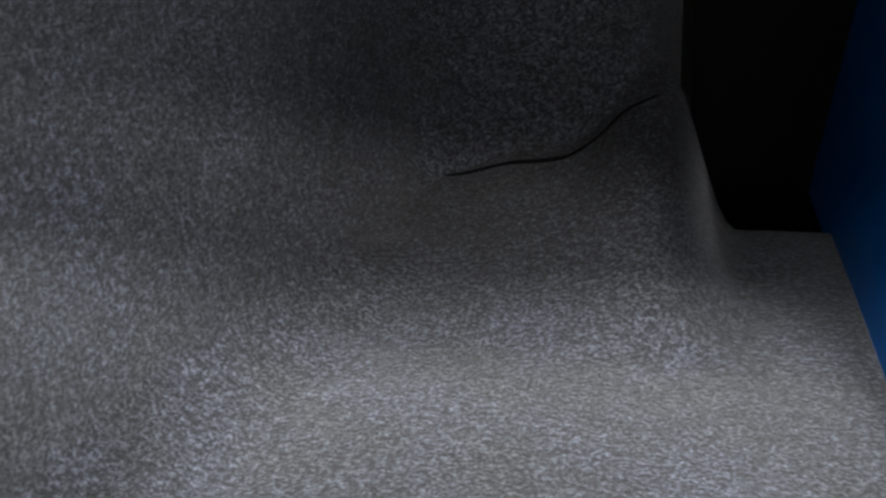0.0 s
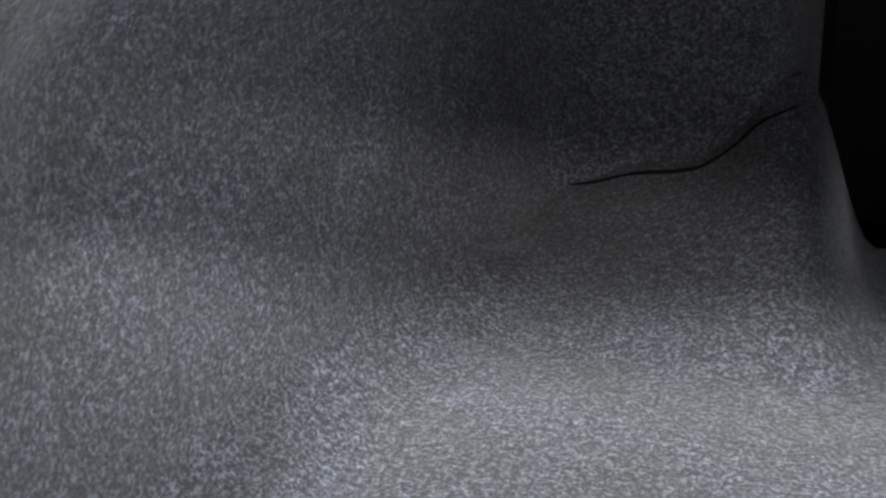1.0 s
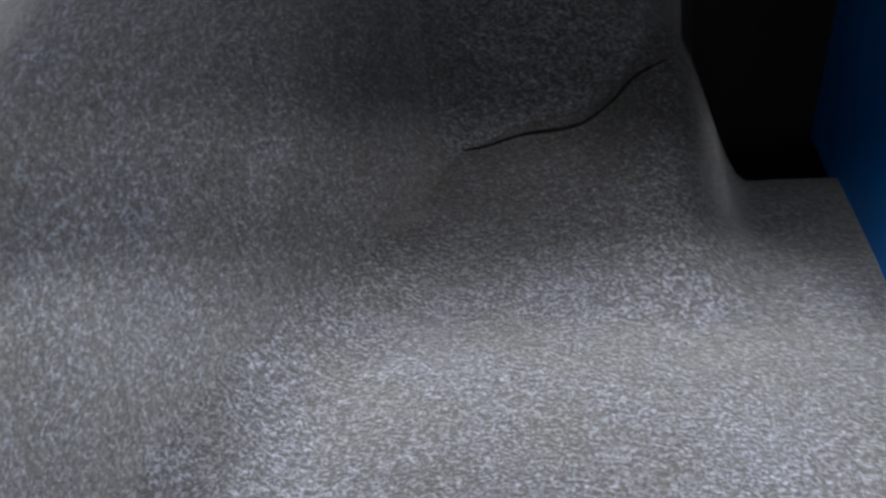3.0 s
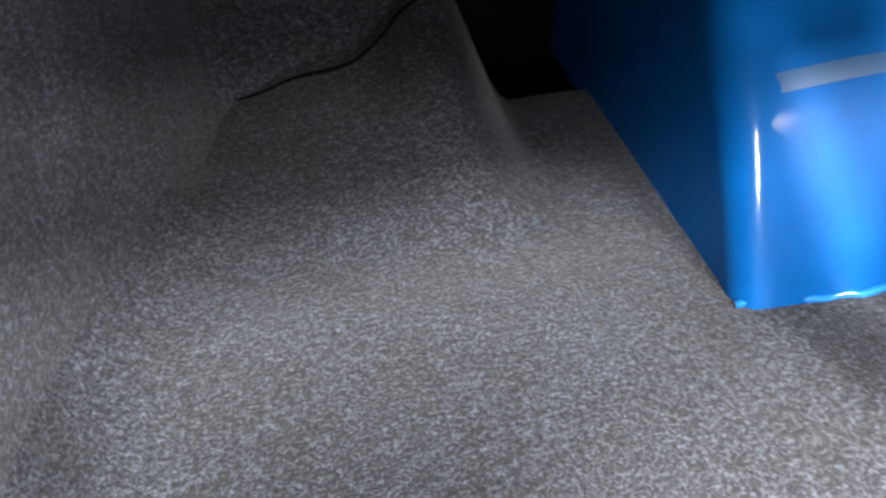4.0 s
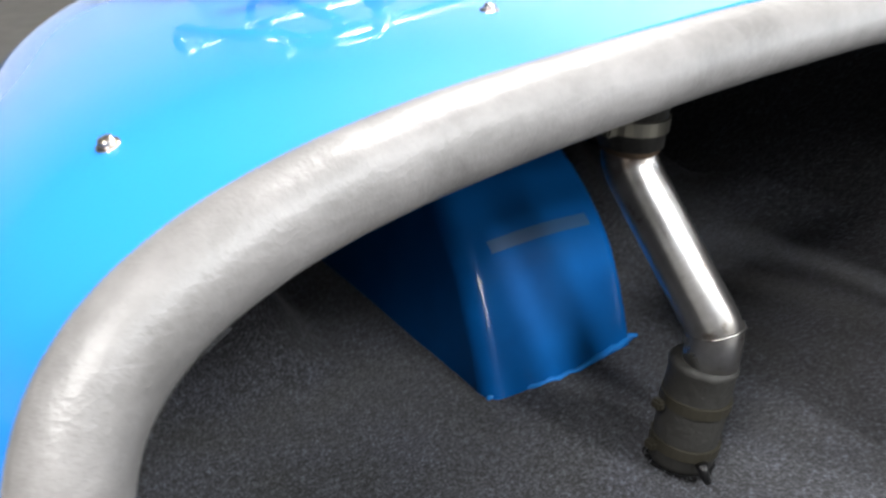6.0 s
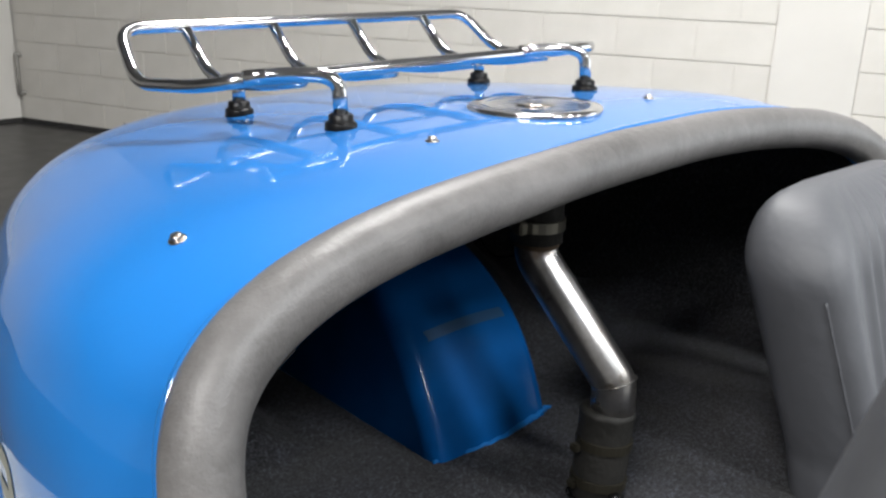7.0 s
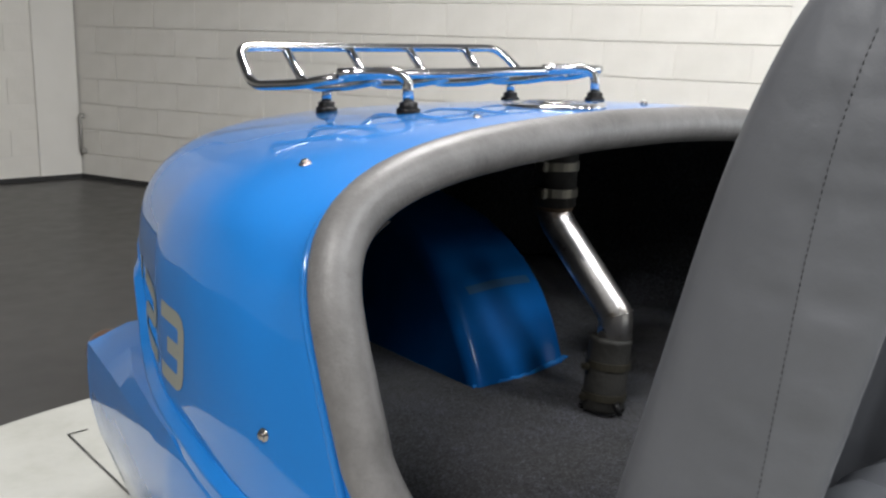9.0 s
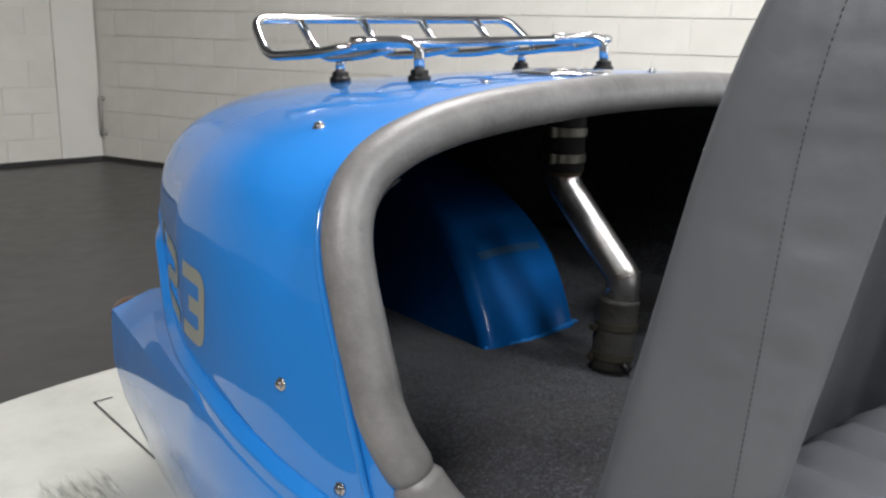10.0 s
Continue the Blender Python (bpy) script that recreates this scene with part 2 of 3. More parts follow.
def lathe(bm, origin, axis, profile, sides=24):
    """Rings of (radius, height) along axis from origin."""
    z = Vector(axis).normalized()
    x = z.orthogonal().normalized()
    y = z.cross(x)
    o = Vector(origin)
    rings = [[bm.verts.new(o + z * h + (x * math.cos(2 * math.pi * k / sides) + y * math.sin(2 * math.pi * k / sides)) * max(r, 1e-4)) for k in range(sides)] for r, h in profile]
    for a, b in zip(rings, rings[1:]):
        for k in range(sides):
            j = (k + 1) % sides
            bm.faces.new((a[k], b[k], b[j], a[j]))
    bm.faces.new(rings[0])
    bm.faces.new(rings[-1])


def lerp(table, q):
    if q <= table[0][0]:
        return table[0][1]
    for (a, va), (b, vb) in zip(table, table[1:]):
        if q <= b:
            t = (q - a) / (b - a)
            return va + (vb - va) * t
    return table[-1][1]


BELL = [(k / 8, (1 + math.cos(math.pi * k / 9)) / 18) for k in range(-8, 9)]


@functools.lru_cache(maxsize=200000)
def _soft(table, q, w):
    return sum(lerp(table, q + d * w) * g for d, g in BELL)


def soft(table, q, w=0.08):
    """The table's value at q, its corners rounded over w."""
    return _soft(tuple(table), q, w)


def smooth01(t):
    t = max(0.0, min(1.0, t))
    return t * t * (3 - 2 * t)


# ---- the room ----
ROOM_Z = -0.011
CORNER = Vector((1.22, 6.443, 0))
U_RIGHT = Vector((0.3682, -0.9297, 0))
U_LEFT = Vector((-0.9975, -0.07, 0)).normalized()
COURSE, BLOCK_LEN = 0.1786, 0.365


def plain_box(name, m, sx, sy, sz, mat, label, category=""):
    bm = bmesh.new()
    box(bm, 0, sx, 0, sy, 0, sz)
    ob = part(name, bm, mat, smooth=False)
    ob.matrix_world = m
    return tagged(ob, label, category, kind="structure")


def axes(origin, u, n):
    """A frame with x along u, y along n and z up."""
    m = Matrix((u, n, Vector((0, 0, 1)))).transposed().to_4x4()
    m.translation = origin
    return m


bm = bmesh.new()
box(bm, -9, 9, -9, 9, ROOM_Z - 0.2, ROOM_Z)
tagged(part("floor", bm, FLOOR, smooth=False), "dark grey smooth showroom floor", "floor", kind="structure")
bm = bmesh.new()
box(bm, -9, 9, -9, 9, 3.5, 3.6)
tagged(part("ceiling", bm, CEIL, smooth=False), "dark grey showroom ceiling", "ceiling", kind="structure")

N_RIGHT = Vector((U_RIGHT.y, -U_RIGHT.x, 0))
if N_RIGHT.dot(Vector((0, 0, 0)) - CORNER) < 0:
    N_RIGHT = -N_RIGHT
N_LEFT = Vector((U_LEFT.y, -U_LEFT.x, 0))
if N_LEFT.dot(Vector((0, 0, 0)) - CORNER) < 0:
    N_LEFT = -N_LEFT
BASE = CORNER + Vector((0, 0, ROOM_Z))
wall_right = plain_box("wall_east", axes(BASE - N_RIGHT * 0.3, U_RIGHT, N_RIGHT), 12, 0.292, 3.6, JOINT, "white painted block wall with recessed joints", "wall")
wall_left = plain_box("wall_north", axes(BASE - N_LEFT * 0.3 - U_LEFT * 0.3, U_LEFT, N_LEFT), 10, 0.292, 3.6, JOINT, "white painted block wall with recessed joints", "wall")
plain_box("wall_south", pose(-9, -7.2, ROOM_Z), 18, 0.2, 3.6, WALLP, "plain white showroom wall", "wall")
plain_box("wall_west", pose(-8.2, -9, ROOM_Z), 0.2, 18, 3.6, WALLP, "plain white showroom wall", "wall")


# ---- the turntable ----
bm = bmesh.new()
lathe(bm, (0, 0, ROOM_Z), (0, 0, 1), [(2.02, 0.0), (2.02, 0.075), (2.08, 0.08), (2.08, 0.112), (2.075, 0.117), (0.0, 0.117)], 160)
turntable = tagged(part("turntable", bm, PLAT, smooth=False), "round white display platform with scuffs", "platform")
TOP = ROOM_Z + 0.117
bm = bmesh.new()
for a, b in (((-0.405, 1.87), (-0.40, 1.20)), ((-0.405, 1.87), (-0.36, 1.872))):
    a, b = Vector((*a, TOP)), Vector((*b, TOP))
    d = (b - a).normalized()
    s = Vector((-d.y, d.x, 0)) * 0.0025
    bm.faces.new([bm.verts.new(q + Vector((0, 0, 0.002))) for q in (a + s, b + s, b - s, a - s)])
part("hatch_gap", bm, DARKLINE, turntable, "dark hatch joint", smooth=False)
rnd = random.Random(4)
bm = bmesh.new()
for i in range(170):
    x0 = -0.625 + 0.12 * rnd.random()
    w = rnd.uniform(0.0005, 0.0018)
    y0 = 1.415 + rnd.uniform(-0.006, 0.035)
    y1 = min(1.56, y0 + rnd.uniform(0.03, 0.12))
    d = 0.006 * (rnd.random() - 0.5)
    bm.faces.new([bm.verts.new((x, y, TOP + 0.002 + 0.00002 * i)) for x, y in ((x0 - w, y0), (x0 + w, y0), (x0 + w * 0.3 + d, y1), (x0 - w * 0.3 + d, y1))])
part("tyre_scuff", bm, SCUFF, turntable, "black streaky rubber scuff mark", smooth=False)

# ---- the car ----
car = tagged(new("roadster"), "glossy blue open roadster with grey padded cockpit edge on a turntable", "car")
XC = 0.025
W_T = [(0.0, 0.572), (0.07, 0.595), (0.14, 0.615), (0.25, 0.622), (0.4, 0.606), (0.55, 0.560), (0.7, 0.510), (0.85, 0.44), (0.97, 0.334), (1.06, 0.165), (1.12, 0.02)]
T_T = [(0.0, 0.905), (0.14, 0.9195), (0.3, 0.9185), (0.47, 0.9135), (0.62, 0.9025), (0.77, 0.887), (0.9, 0.864), (1.0, 0.78), (1.06, 0.66), (1.12, 0.46)]
N_T = [(0.0, 6.0), (0.4, 4.5), (0.8, 4.2), (1.06, 2.8)]
C_T = [(0.0, 0.04), (0.4, 0.037), (0.8, 0.022), (1.06, 0.049)]


def lean(q):
    return 0.416 * (1 - smooth01(q / 0.6))


def swing(x, q):
    """The opening lies a little farther back on the right."""
    return 0.036 * smooth01((XC + x + 0.3) / 0.6) * (1 - smooth01(q / 0.4))


def flare(k, q):
    """The skin swells outwards towards the wing, k from the waist down to the sill."""
    return -0.12 * max(0.0, k - 0.4) ** 2


def shell(q, s, off=0.0, low=0.107):
    """A point of the body's skin: q metres behind the opening, s from the left sill over the top to the right sill."""
    w, top, n, cr = soft(W_T, q) - off, soft(T_T, q) - off, soft(N_T, q, 0.15), soft(C_T, q, 0.15)
    z0 = min(0.66, top - 0.14)
    if 0.2 <= s <= 0.8:
        th = math.pi * (s - 0.2) / 0.6
        c, sn = math.cos(th), max(0.0, math.sin(th))
        gx = -math.copysign(abs(c) ** (2 / n), c)
        x, z = gx * w, z0 + (top - z0) * sn ** (2 / n) - cr * gx * gx
    else:
        k = (0.2 - s) / 0.2 if s < 0.2 else (s - 0.8) / 0.2
        x = (-1 if s < 0.2 else 1) * (w + flare(k, q))
        z = (z0 - cr) * (1 - k) + low * k
    z += 0.024 * x * smooth01((z - 0.6) / 0.2)
    y = 0.518 + swing(x, q) + q + lean(q) * (z - 0.607)
    return Vector((XC + x, y, z))


Q0, Q1 = 0.004, 1.12
bm = bmesh.new()
grid(bm, lambda u, v: shell(Q0 + (Q1 - Q0) * u, v), 110, 181)
body = part("body_shell", bm, PAINT, car, "glossy blue curved tail bodywork")
sol = body.modifiers.new("thick", "SOLIDIFY")
sol.thickness, sol.offset = 0.004, -1
bm = bmesh.new()
grid(bm, lambda u, v: shell(Q0 + 0.002 + (Q1 - 0.03 - Q0) * u, v, 0.014), 40, 81)
part("inner_lining", bm, SHELL_IN, car, "dark rough underside of the tail")


def opening(s):
    """The padded edge's centre line, from the left sill over the top to the right sill."""
    a, xc = 0.581, 0.025
    if 0.2 <= s <= 0.8:
        th = math.pi * (s - 0.2) / 0.6
        c, sn = math.cos(th), max(0.0, math.sin(th))
        gx = -math.copysign(abs(c) ** (1 / 3), c)
        x, z = gx * a, 0.66 + 0.242 * sn ** (1 / 3) - 0.04 * gx * gx
    else:
        k = (0.2 - s) / 0.2 if s < 0.2 else (s - 0.8) / 0.2
        z = 0.62 - 0.070 * k
        x = (-1 if s < 0.2 else 1) * (a - 0.0104 * k - 0.0135 * k * k)
    return Vector((xc + x, 0.518 + swing(x, 0) + 0.416 * (z - 0.607), z))


def even_path(fn, n, m=900):
    pts = [fn(i / (m - 1)) for i in range(m)]
    acc = [0.0]
    for a, b in zip(pts, pts[1:]):
        acc.append(acc[-1] + (b - a).length)
    out, j = [], 0
    for i in range(n):
        d = acc[-1] * i / (n - 1)
        while j < m - 2 and acc[j + 1] < d:
            j += 1
        t = (d - acc[j]) / max(1e-9, acc[j + 1] - acc[j])
        out.append(pts[j].lerp(pts[j + 1], t))
    return out


def wrinkle(q, a):
    return 0.03 * noise.noise(q * 9) + 0.012 * noise.noise(q * 40 + Vector((a, 0, 0)))


bm = bmesh.new()
edge = even_path(opening, 260)
tube(bm, edge, lambda t: 0.026 - 0.004 * (1 - smooth01(min(t, 1 - t) * 130)), 24, True, wrinkle)
part("edge_padding", bm, VINYL, car, "grey vinyl padded roll round the opening")
for end in (edge[0], edge[-1]):
    side = -1 if end.x < XC else 1
    bm = bmesh.new()
    tube(bm, spline([end + Vector((side * 0.001, 0.002, 0.004)), end + Vector((side * -0.008, -0.010, -0.020)), end + Vector((side * -0.035, -0.035, -0.06)), end + Vector((side * -0.085, -0.09, -0.11))], 8), lambda t: 0.0275 - 0.006 * (1 - smooth01(t * 7)), 24, True, wrinkle)
    part("sill_padding", bm, VINYL, car, "grey vinyl padded roll along the sill")
bm = bmesh.new()
tube(bm, [shell(0.046, 0.05 + 0.9 * i / 240, -0.002) for i in range(241)], 0.0046, 10)
part("body_lip", bm, PAINT, car, "thin rolled blue body lip beside the padding")
bm = bmesh.new()
inner_path = []
for i in range(41):
    p = opening(0.62 + 0.15 * i / 40)
    d = (Vector((XC, p.y, 0.62)) - p).normalized()
    inner_path.append(p + d * 0.030 + Vector((0, 0.010, 0)))
tube(bm, inner_path, 0.0035, 8)
part("inner_edge", bm, PAINT, car, "thin blue inner edge under the padding")

# the blue hump over the axle
HUMP = [(0.862, 0.464), (0.880, 0.507), (0.907, 0.554), (0.942, 0.600), (0.985, 0.640), (1.035, 0.672), (1.10, 0.70), (1.24, 0.73), (1.40, 0.745)]
HUMP_BOW = 0.012
HUMP_PATH = spline([(y, z, 0) for y, z in HUMP], 8)


def hump(u, v):
    """u from front to back up the sloping face, v from the left foot over the face to the right foot."""
    f = u * (len(HUMP_PATH) - 1)
    i = min(int(f), len(HUMP_PATH) - 2)
    q = HUMP_PATH[i].lerp(HUMP_PATH[i + 1], f - i)
    y, top = q.x - HUMP_BOW * math.sin(math.pi * min(1.0, max(0.0, (v - 0.25) / 0.5))) * (1 - smooth01(u / 0.3)), q.y
    t = (HUMP_PATH[i + 1] - HUMP_PATH[i]).normalized()
    ny, nz = -t.y, t.x
    zf, r = 0.462, 0.013 + 0.014 * min(1.0, u * 3.5)
    foot, x1 = -0.0975, 0.121 + 0.017 * smooth01(u / 0.35)
    x0 = foot + 0.13 * max(0.0, top - 0.475)
    if v < 0.25:
        return Vector((foot + (x0 - foot) * v / 0.25, y + r * -ny, zf + (max(zf, top - r * nz) - zf) * v / 0.25))
    if v > 0.75:
        return Vector((x1, y + r * 0.7 * -ny, zf + (max(zf, top - r * 0.7 * nz) - zf) * (1 - v) / 0.25))
    if v < 0.4:
        a = math.pi / 2 * (v - 0.25) / 0.15
        d = r * (1 - math.sin(a))
        return Vector((x0 + r * (1 - math.cos(a)), y - ny * d, top - nz * d))
    if v > 0.65:
        a = math.pi / 2 * (0.75 - v) / 0.10
        d = r * 0.7 * (1 - math.sin(a))
        return Vector((x1 - r * 0.7 * (1 - math.cos(a)), y - ny * d, top - nz * d))
    k = (v - 0.4) / 0.25
    return Vector((x0 + r + (x1 - x0 - r * 1.7) * k, y, top + 0.004 * math.sin(math.pi * k)))


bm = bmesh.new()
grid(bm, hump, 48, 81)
hump_ob = part("tunnel_hump", bm, HUMP_SHADED, car, "glossy blue moulded hump over the axle")
bm = bmesh.new()
LIP = [(-0.096 + 0.216 * k / 24, 0.865 - HUMP_BOW * math.sin(math.pi * k / 24) + 0.0012 * math.sin(k * 1.7), 0.475 + 0.003 * smooth01((k - 13) / 5) + 0.001 * math.sin(k * 2.3)) for k in range(25)]
tube(bm, LIP, lambda t: 0.0030 + 0.0012 * smooth01((t - 0.55) / 0.1), 8)
tube(bm, [(0.110, 0.868, 0.477), (0.120, 0.866, 0.480), (0.129, 0.863, 0.479)], lambda t: 0.0052 - 0.0025 * t, 8)
part("moulded_lip", bm, PAINT, hump_ob, "thin blue fibreglass lip on the carpet")


def halve(fn, lo, hi, want):
    """Where the rising fn reaches want."""
    for k in range(30):
        m = (lo + hi) / 2
        lo, hi = (m, hi) if fn(m) < want else (lo, m)
    return lo


def tape(u, v):
    """The strip follows the hump's face, a hair above it."""
    f = halve(lambda q: hump(q, 0.5).z, 0.2, 0.6, 0.6025 + 0.0112 * u)
    x = -0.040 + 0.147 * v + 0.001 * math.sin(u * 5)
    p = hump(f, halve(lambda q: hump(f, q).x, 0.25, 0.75, x))
    return p + Vector((-0.0004 if v < 0.15 else 0, -0.65, 0.76)) * 0.0008


bm = bmesh.new()
grid(bm, tape, 5, 40)
part("tape_strip", bm, TAPE, hump_ob, "pale strip of clear tape")


# ---- carpet ----
RISE = [(0.0, 0.68), (0.265, 0.665), (0.30, 0.60), (0.325, 0.46), (0.35, 0.385), (0.40, 0.36), (0.445, 0.315), (0.50, 0.28), (0.56, 0.16)]


def floor_z(x, y):
    g = abs(x - 0.015)
    z = 0.474 + max(0.0, y - 1.0) * smooth01((g - 0.195) / 0.075) * soft(RISE, g, 0.015)
    return z + 0.003 * noise.noise(Vector((x * 7, y * 7, 0)))


def side_x(y, z=0.5):
    """The left skin of the body at y and z."""
    q = y - 0.518
    for k in range(4):
        q = y - 0.518 - lean(q) * (z - 0.607)
    k = max(0.0, (0.62 - z) / 0.48)
    return XC - (soft(W_T, max(0.0, q)) + flare(k, q))


def skin_x(y, z):
    """The left skin at y and z, on the rounded shoulder too."""
    q = y - 0.518
    for k in range(5):
        q = y - 0.518 - lean(q) * (z - 0.607)
    if z <= shell(q, 0.2).z:
        return side_x(y, z)
    lo, hi = 0.2, 0.45
    for k in range(24):
        m = (lo + hi) / 2
        lo, hi = (m, hi) if shell(q, m).z < z else (lo, m)
    return shell(q, lo).x


bm = bmesh.new()


def floor_half(y):
    return XC - side_x(max(y, 0.47), 0.474) - 0.016 - 0.25 * max(0.0, 0.47 - y)


def floor_top(x, y):
    """The carpet's height, with its edge that curls up the body side."""
    curl = max(0.0, 1 - (floor_half(y) - abs(x - XC)) / 0.075)
    return floor_z(x, y) + 0.055 * curl * curl * (1 - smooth01((y - 1.05) / 0.1))


def carpet_floor(u, v):
    y = 0.24 + 1.01 * u
    x = XC + (2 * v - 1) * floor_half(y)
    return Vector((x, y, floor_top(x, y)))


grid(bm, carpet_floor, 80, 110)
part("carpet_floor", bm, CARPET, car, "charcoal fibre carpet on the luggage floor")
for side in (-1, 1):
    bm = bmesh.new()

    def carpet_wall(u, v, side=side):
        s = 0.07 + 0.29 * v
        p = shell(0.006 + 0.734 * u, s if side < 0 else 1 - s, 0.019 + 0.004 * noise.noise(Vector((u * 6, v * 5, side))))
        return p

    grid(bm, carpet_wall, 60, 40)
    part("carpet_side", bm, CARPET, car, "charcoal carpet lining on the body side")


def carpet_back(u, v, side):
    """The rear carpet beside the axle hump: out of the body side round a soft corner, across, and round again to the
    near-black sheets that stand for shade.
    """
    inner, z = 0.262, 0.46 + 0.385 * v
    out = XC - skin_x(1.15, z) - 0.012 - 0.011 * smooth01(u / 0.16)
    r = max(0.01, min(0.09, (out - inner - 0.06) * 0.8))
    if u < 0.4:
        a = u / 0.4 * math.pi / 2
        x, y = out - r * (1 - math.cos(a)), 1.238 - r + r * math.sin(a)
    elif u < 0.7:
        x, y = out - r + (inner + 0.060 - out + r) * (u - 0.4) / 0.3, 1.238
    else:
        a = (u - 0.7) / 0.3 * math.pi / 2
        x, y = inner + 0.060 - 0.060 * math.sin(a), 1.238 + 0.15 * (1 - math.cos(a))
    low = max(0.0, 1 - v * 1.5)
    fold = low * (0.007 * math.exp(-((x - 0.462) / 0.016) ** 2) - 0.012 * math.exp(-((x - 0.496) / 0.013) ** 2))
    return Vector((XC + side * (x + fold * 0.5), y - fold + 0.005 * noise.noise(Vector((side * x * 9, 0, 3 + v))), z))


for side in (-1, 1):
    bm = bmesh.new()
    grid(bm, lambda u, v: carpet_back(u, v, side), 110, 24)
    part("carpet_back", bm, CARPET, car, "charcoal carpet on the rear bulkhead")
    bm = bmesh.new()
    tube(bm, [(XC + side * (0.280 + 0.215 * k / 40), 1.217 - 0.003 * math.sin(k * 0.4), floor_top(XC - (0.280 + 0.215 * k / 40), 1.217) + 0.0012) for k in range(41)], lambda t: 0.0006 + 0.0017 * math.sin(math.pi * t) ** 0.6, 6)
    part("carpet_gap", bm, GAP_SHADE, car, "dark gap between the carpets")
# near-black sheets: deck shade behind the luggage floor, put into the colour
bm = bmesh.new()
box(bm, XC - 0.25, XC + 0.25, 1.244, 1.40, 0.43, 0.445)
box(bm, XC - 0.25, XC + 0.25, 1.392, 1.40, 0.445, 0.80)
part("recess_shade", bm, GAP_SHADE, car, "near-black sheets for the shade behind the luggage floor", smooth=False)
bm = bmesh.new()
box(bm, -0.46, 0.51, 0.235, 0.25, 0.18, 0.47)
box(bm, -0.46, 0.51, -1.2, 0.24, 0.17, 0.185)
part("cockpit_floor", bm, CARPET, car, "charcoal carpet in the cockpit", smooth=False)

# ---- fuel filler ----
bm = bmesh.new()
upper_run = fillet([(-0.004, 0.797, 0.775), (-0.004, 0.797, 0.752), (0.007, 0.7405, 0.687)], 0.022, 8)
lower_run = fillet([(0.007, 0.7405, 0.687), (0.018, 0.684, 0.622), (0.020, 0.684, 0.575)], 0.005, 2)
tube(bm, upper_run[:-1] + lower_run, 0.0255, 28)
pipe = part("filler_pipe", bm, STEEL, car, "worn bare steel fuel filler pipe with bends")
bm = bmesh.new()
lathe(bm, (-0.004, 0.797, 0.768), (0, 0, 1), [(0.026, -0.004), (0.028, -0.002), (0.028, 0.002), (0.026, 0.004)])
part("weld_bead", bm, RUST, pipe, "rusty brown weld")
bm = bmesh.new()
MITRE = Vector((0.018, 0.684, 0.622))
ax = (Vector((0.011, -0.0565, -0.065)).normalized() + Vector((0.002, 0, -0.047)).normalized()).normalized()
u_ax = ax.orthogonal().normalized()
v_ax = ax.cross(u_ax)
tube(bm, [MITRE + (u_ax * math.cos(a) + v_ax * math.sin(a)) * (0.0260 + 0.0004 * math.sin(a * 9)) for a in [2 * math.pi * k / 60 for k in range(61)]], 0.0010, 8, False)
part("mitre_weld", bm, STEEL, pipe, "uneven steel weld round the lower bend")
bm = bmesh.new()
lathe(bm, (-0.004, 0.797, 0.77), (0, 0, 1), [(0.024, 0.0), (0.031, 0.001), (0.031, 0.13), (0.028, 0.132)])
part("upper_hose", bm, HOSE, pipe, "black rubber filler hose")
for z in (0.786, 0.826):
    bm = bmesh.new()
    lathe(bm, (-0.004, 0.797, z), (0, 0, 1), [(0.031, 0), (0.0335, 0.0005), (0.0335, 0.013), (0.031, 0.0135)], 28)
    box(bm, -0.046, -0.030, 0.785, 0.80, z - 0.001, z + 0.014, 0.002)
    part("hose_clamp", bm, CLAMP, pipe, "bright steel hose clamp", smooth=False)
bm = bmesh.new()
lathe(bm, (0.008, 0.688, 0.478), (0.09, 0.01, 1), [(0.028, -0.004), (0.0312, 0.001), (0.0316, 0.030), (0.0322, 0.045), (0.0316, 0.070), (0.0318, 0.100), (0.0328, 0.102), (0.0328, 0.106), (0.031, 0.109), (0.026, 0.110)], 28)
hose = part("lower_hose", bm, HOSE, pipe, "dusty black rubber hose at the floor")
for h in (0.014, 0.062):
    bm = bmesh.new()
    lathe(bm, (0.008 + 0.09 * h, 0.688, 0.478 + h), (0.09, 0.01, 1), [(0.0315, 0), (0.0338, 0.0005), (0.0338, 0.011), (0.0315, 0.0115)], 28)
    box(bm, -0.029, -0.020, 0.694, 0.706, 0.478 + h, 0.488 + h, 0.002)
    part("hose_clamp", bm, DULL, hose, "dull brass-coloured hose clamp", smooth=False)
bm = bmesh.new()
tube(bm, [(-0.006, 0.654, 0.497), (-0.005, 0.648, 0.486), (-0.003, 0.645, 0.479)], lambda t: 0.006 - 0.003 * t, 8)
part("clamp_screw", bm, RUBBER, hose, "black clamp screw at the hose foot")
# the cut hole in the carpet, with its frayed edge
HOLE = Vector((0.008, 0.688, 0.0))
bm = bmesh.new()
ring = [[bm.verts.new((HOLE.x + r * math.cos(a), HOLE.y + r * math.sin(a), floor_z(HOLE.x, HOLE.y) + 0.0024)) for r in (0.026, 0.0345 + 0.002 * math.sin(a * 3 + 1) + 0.001 * math.sin(a * 11))] for a in [2 * math.pi * k / 64 for k in range(64)]]
for k in range(64):
    a, b = ring[k], ring[(k + 1) % 64]
    bm.faces.new((a[0], b[0], b[1], a[1]))
part("carpet_hole", bm, GAP_SHADE, car, "dark cut hole round the hose", smooth=False)
fray = random.Random(11)
bm = bmesh.new()
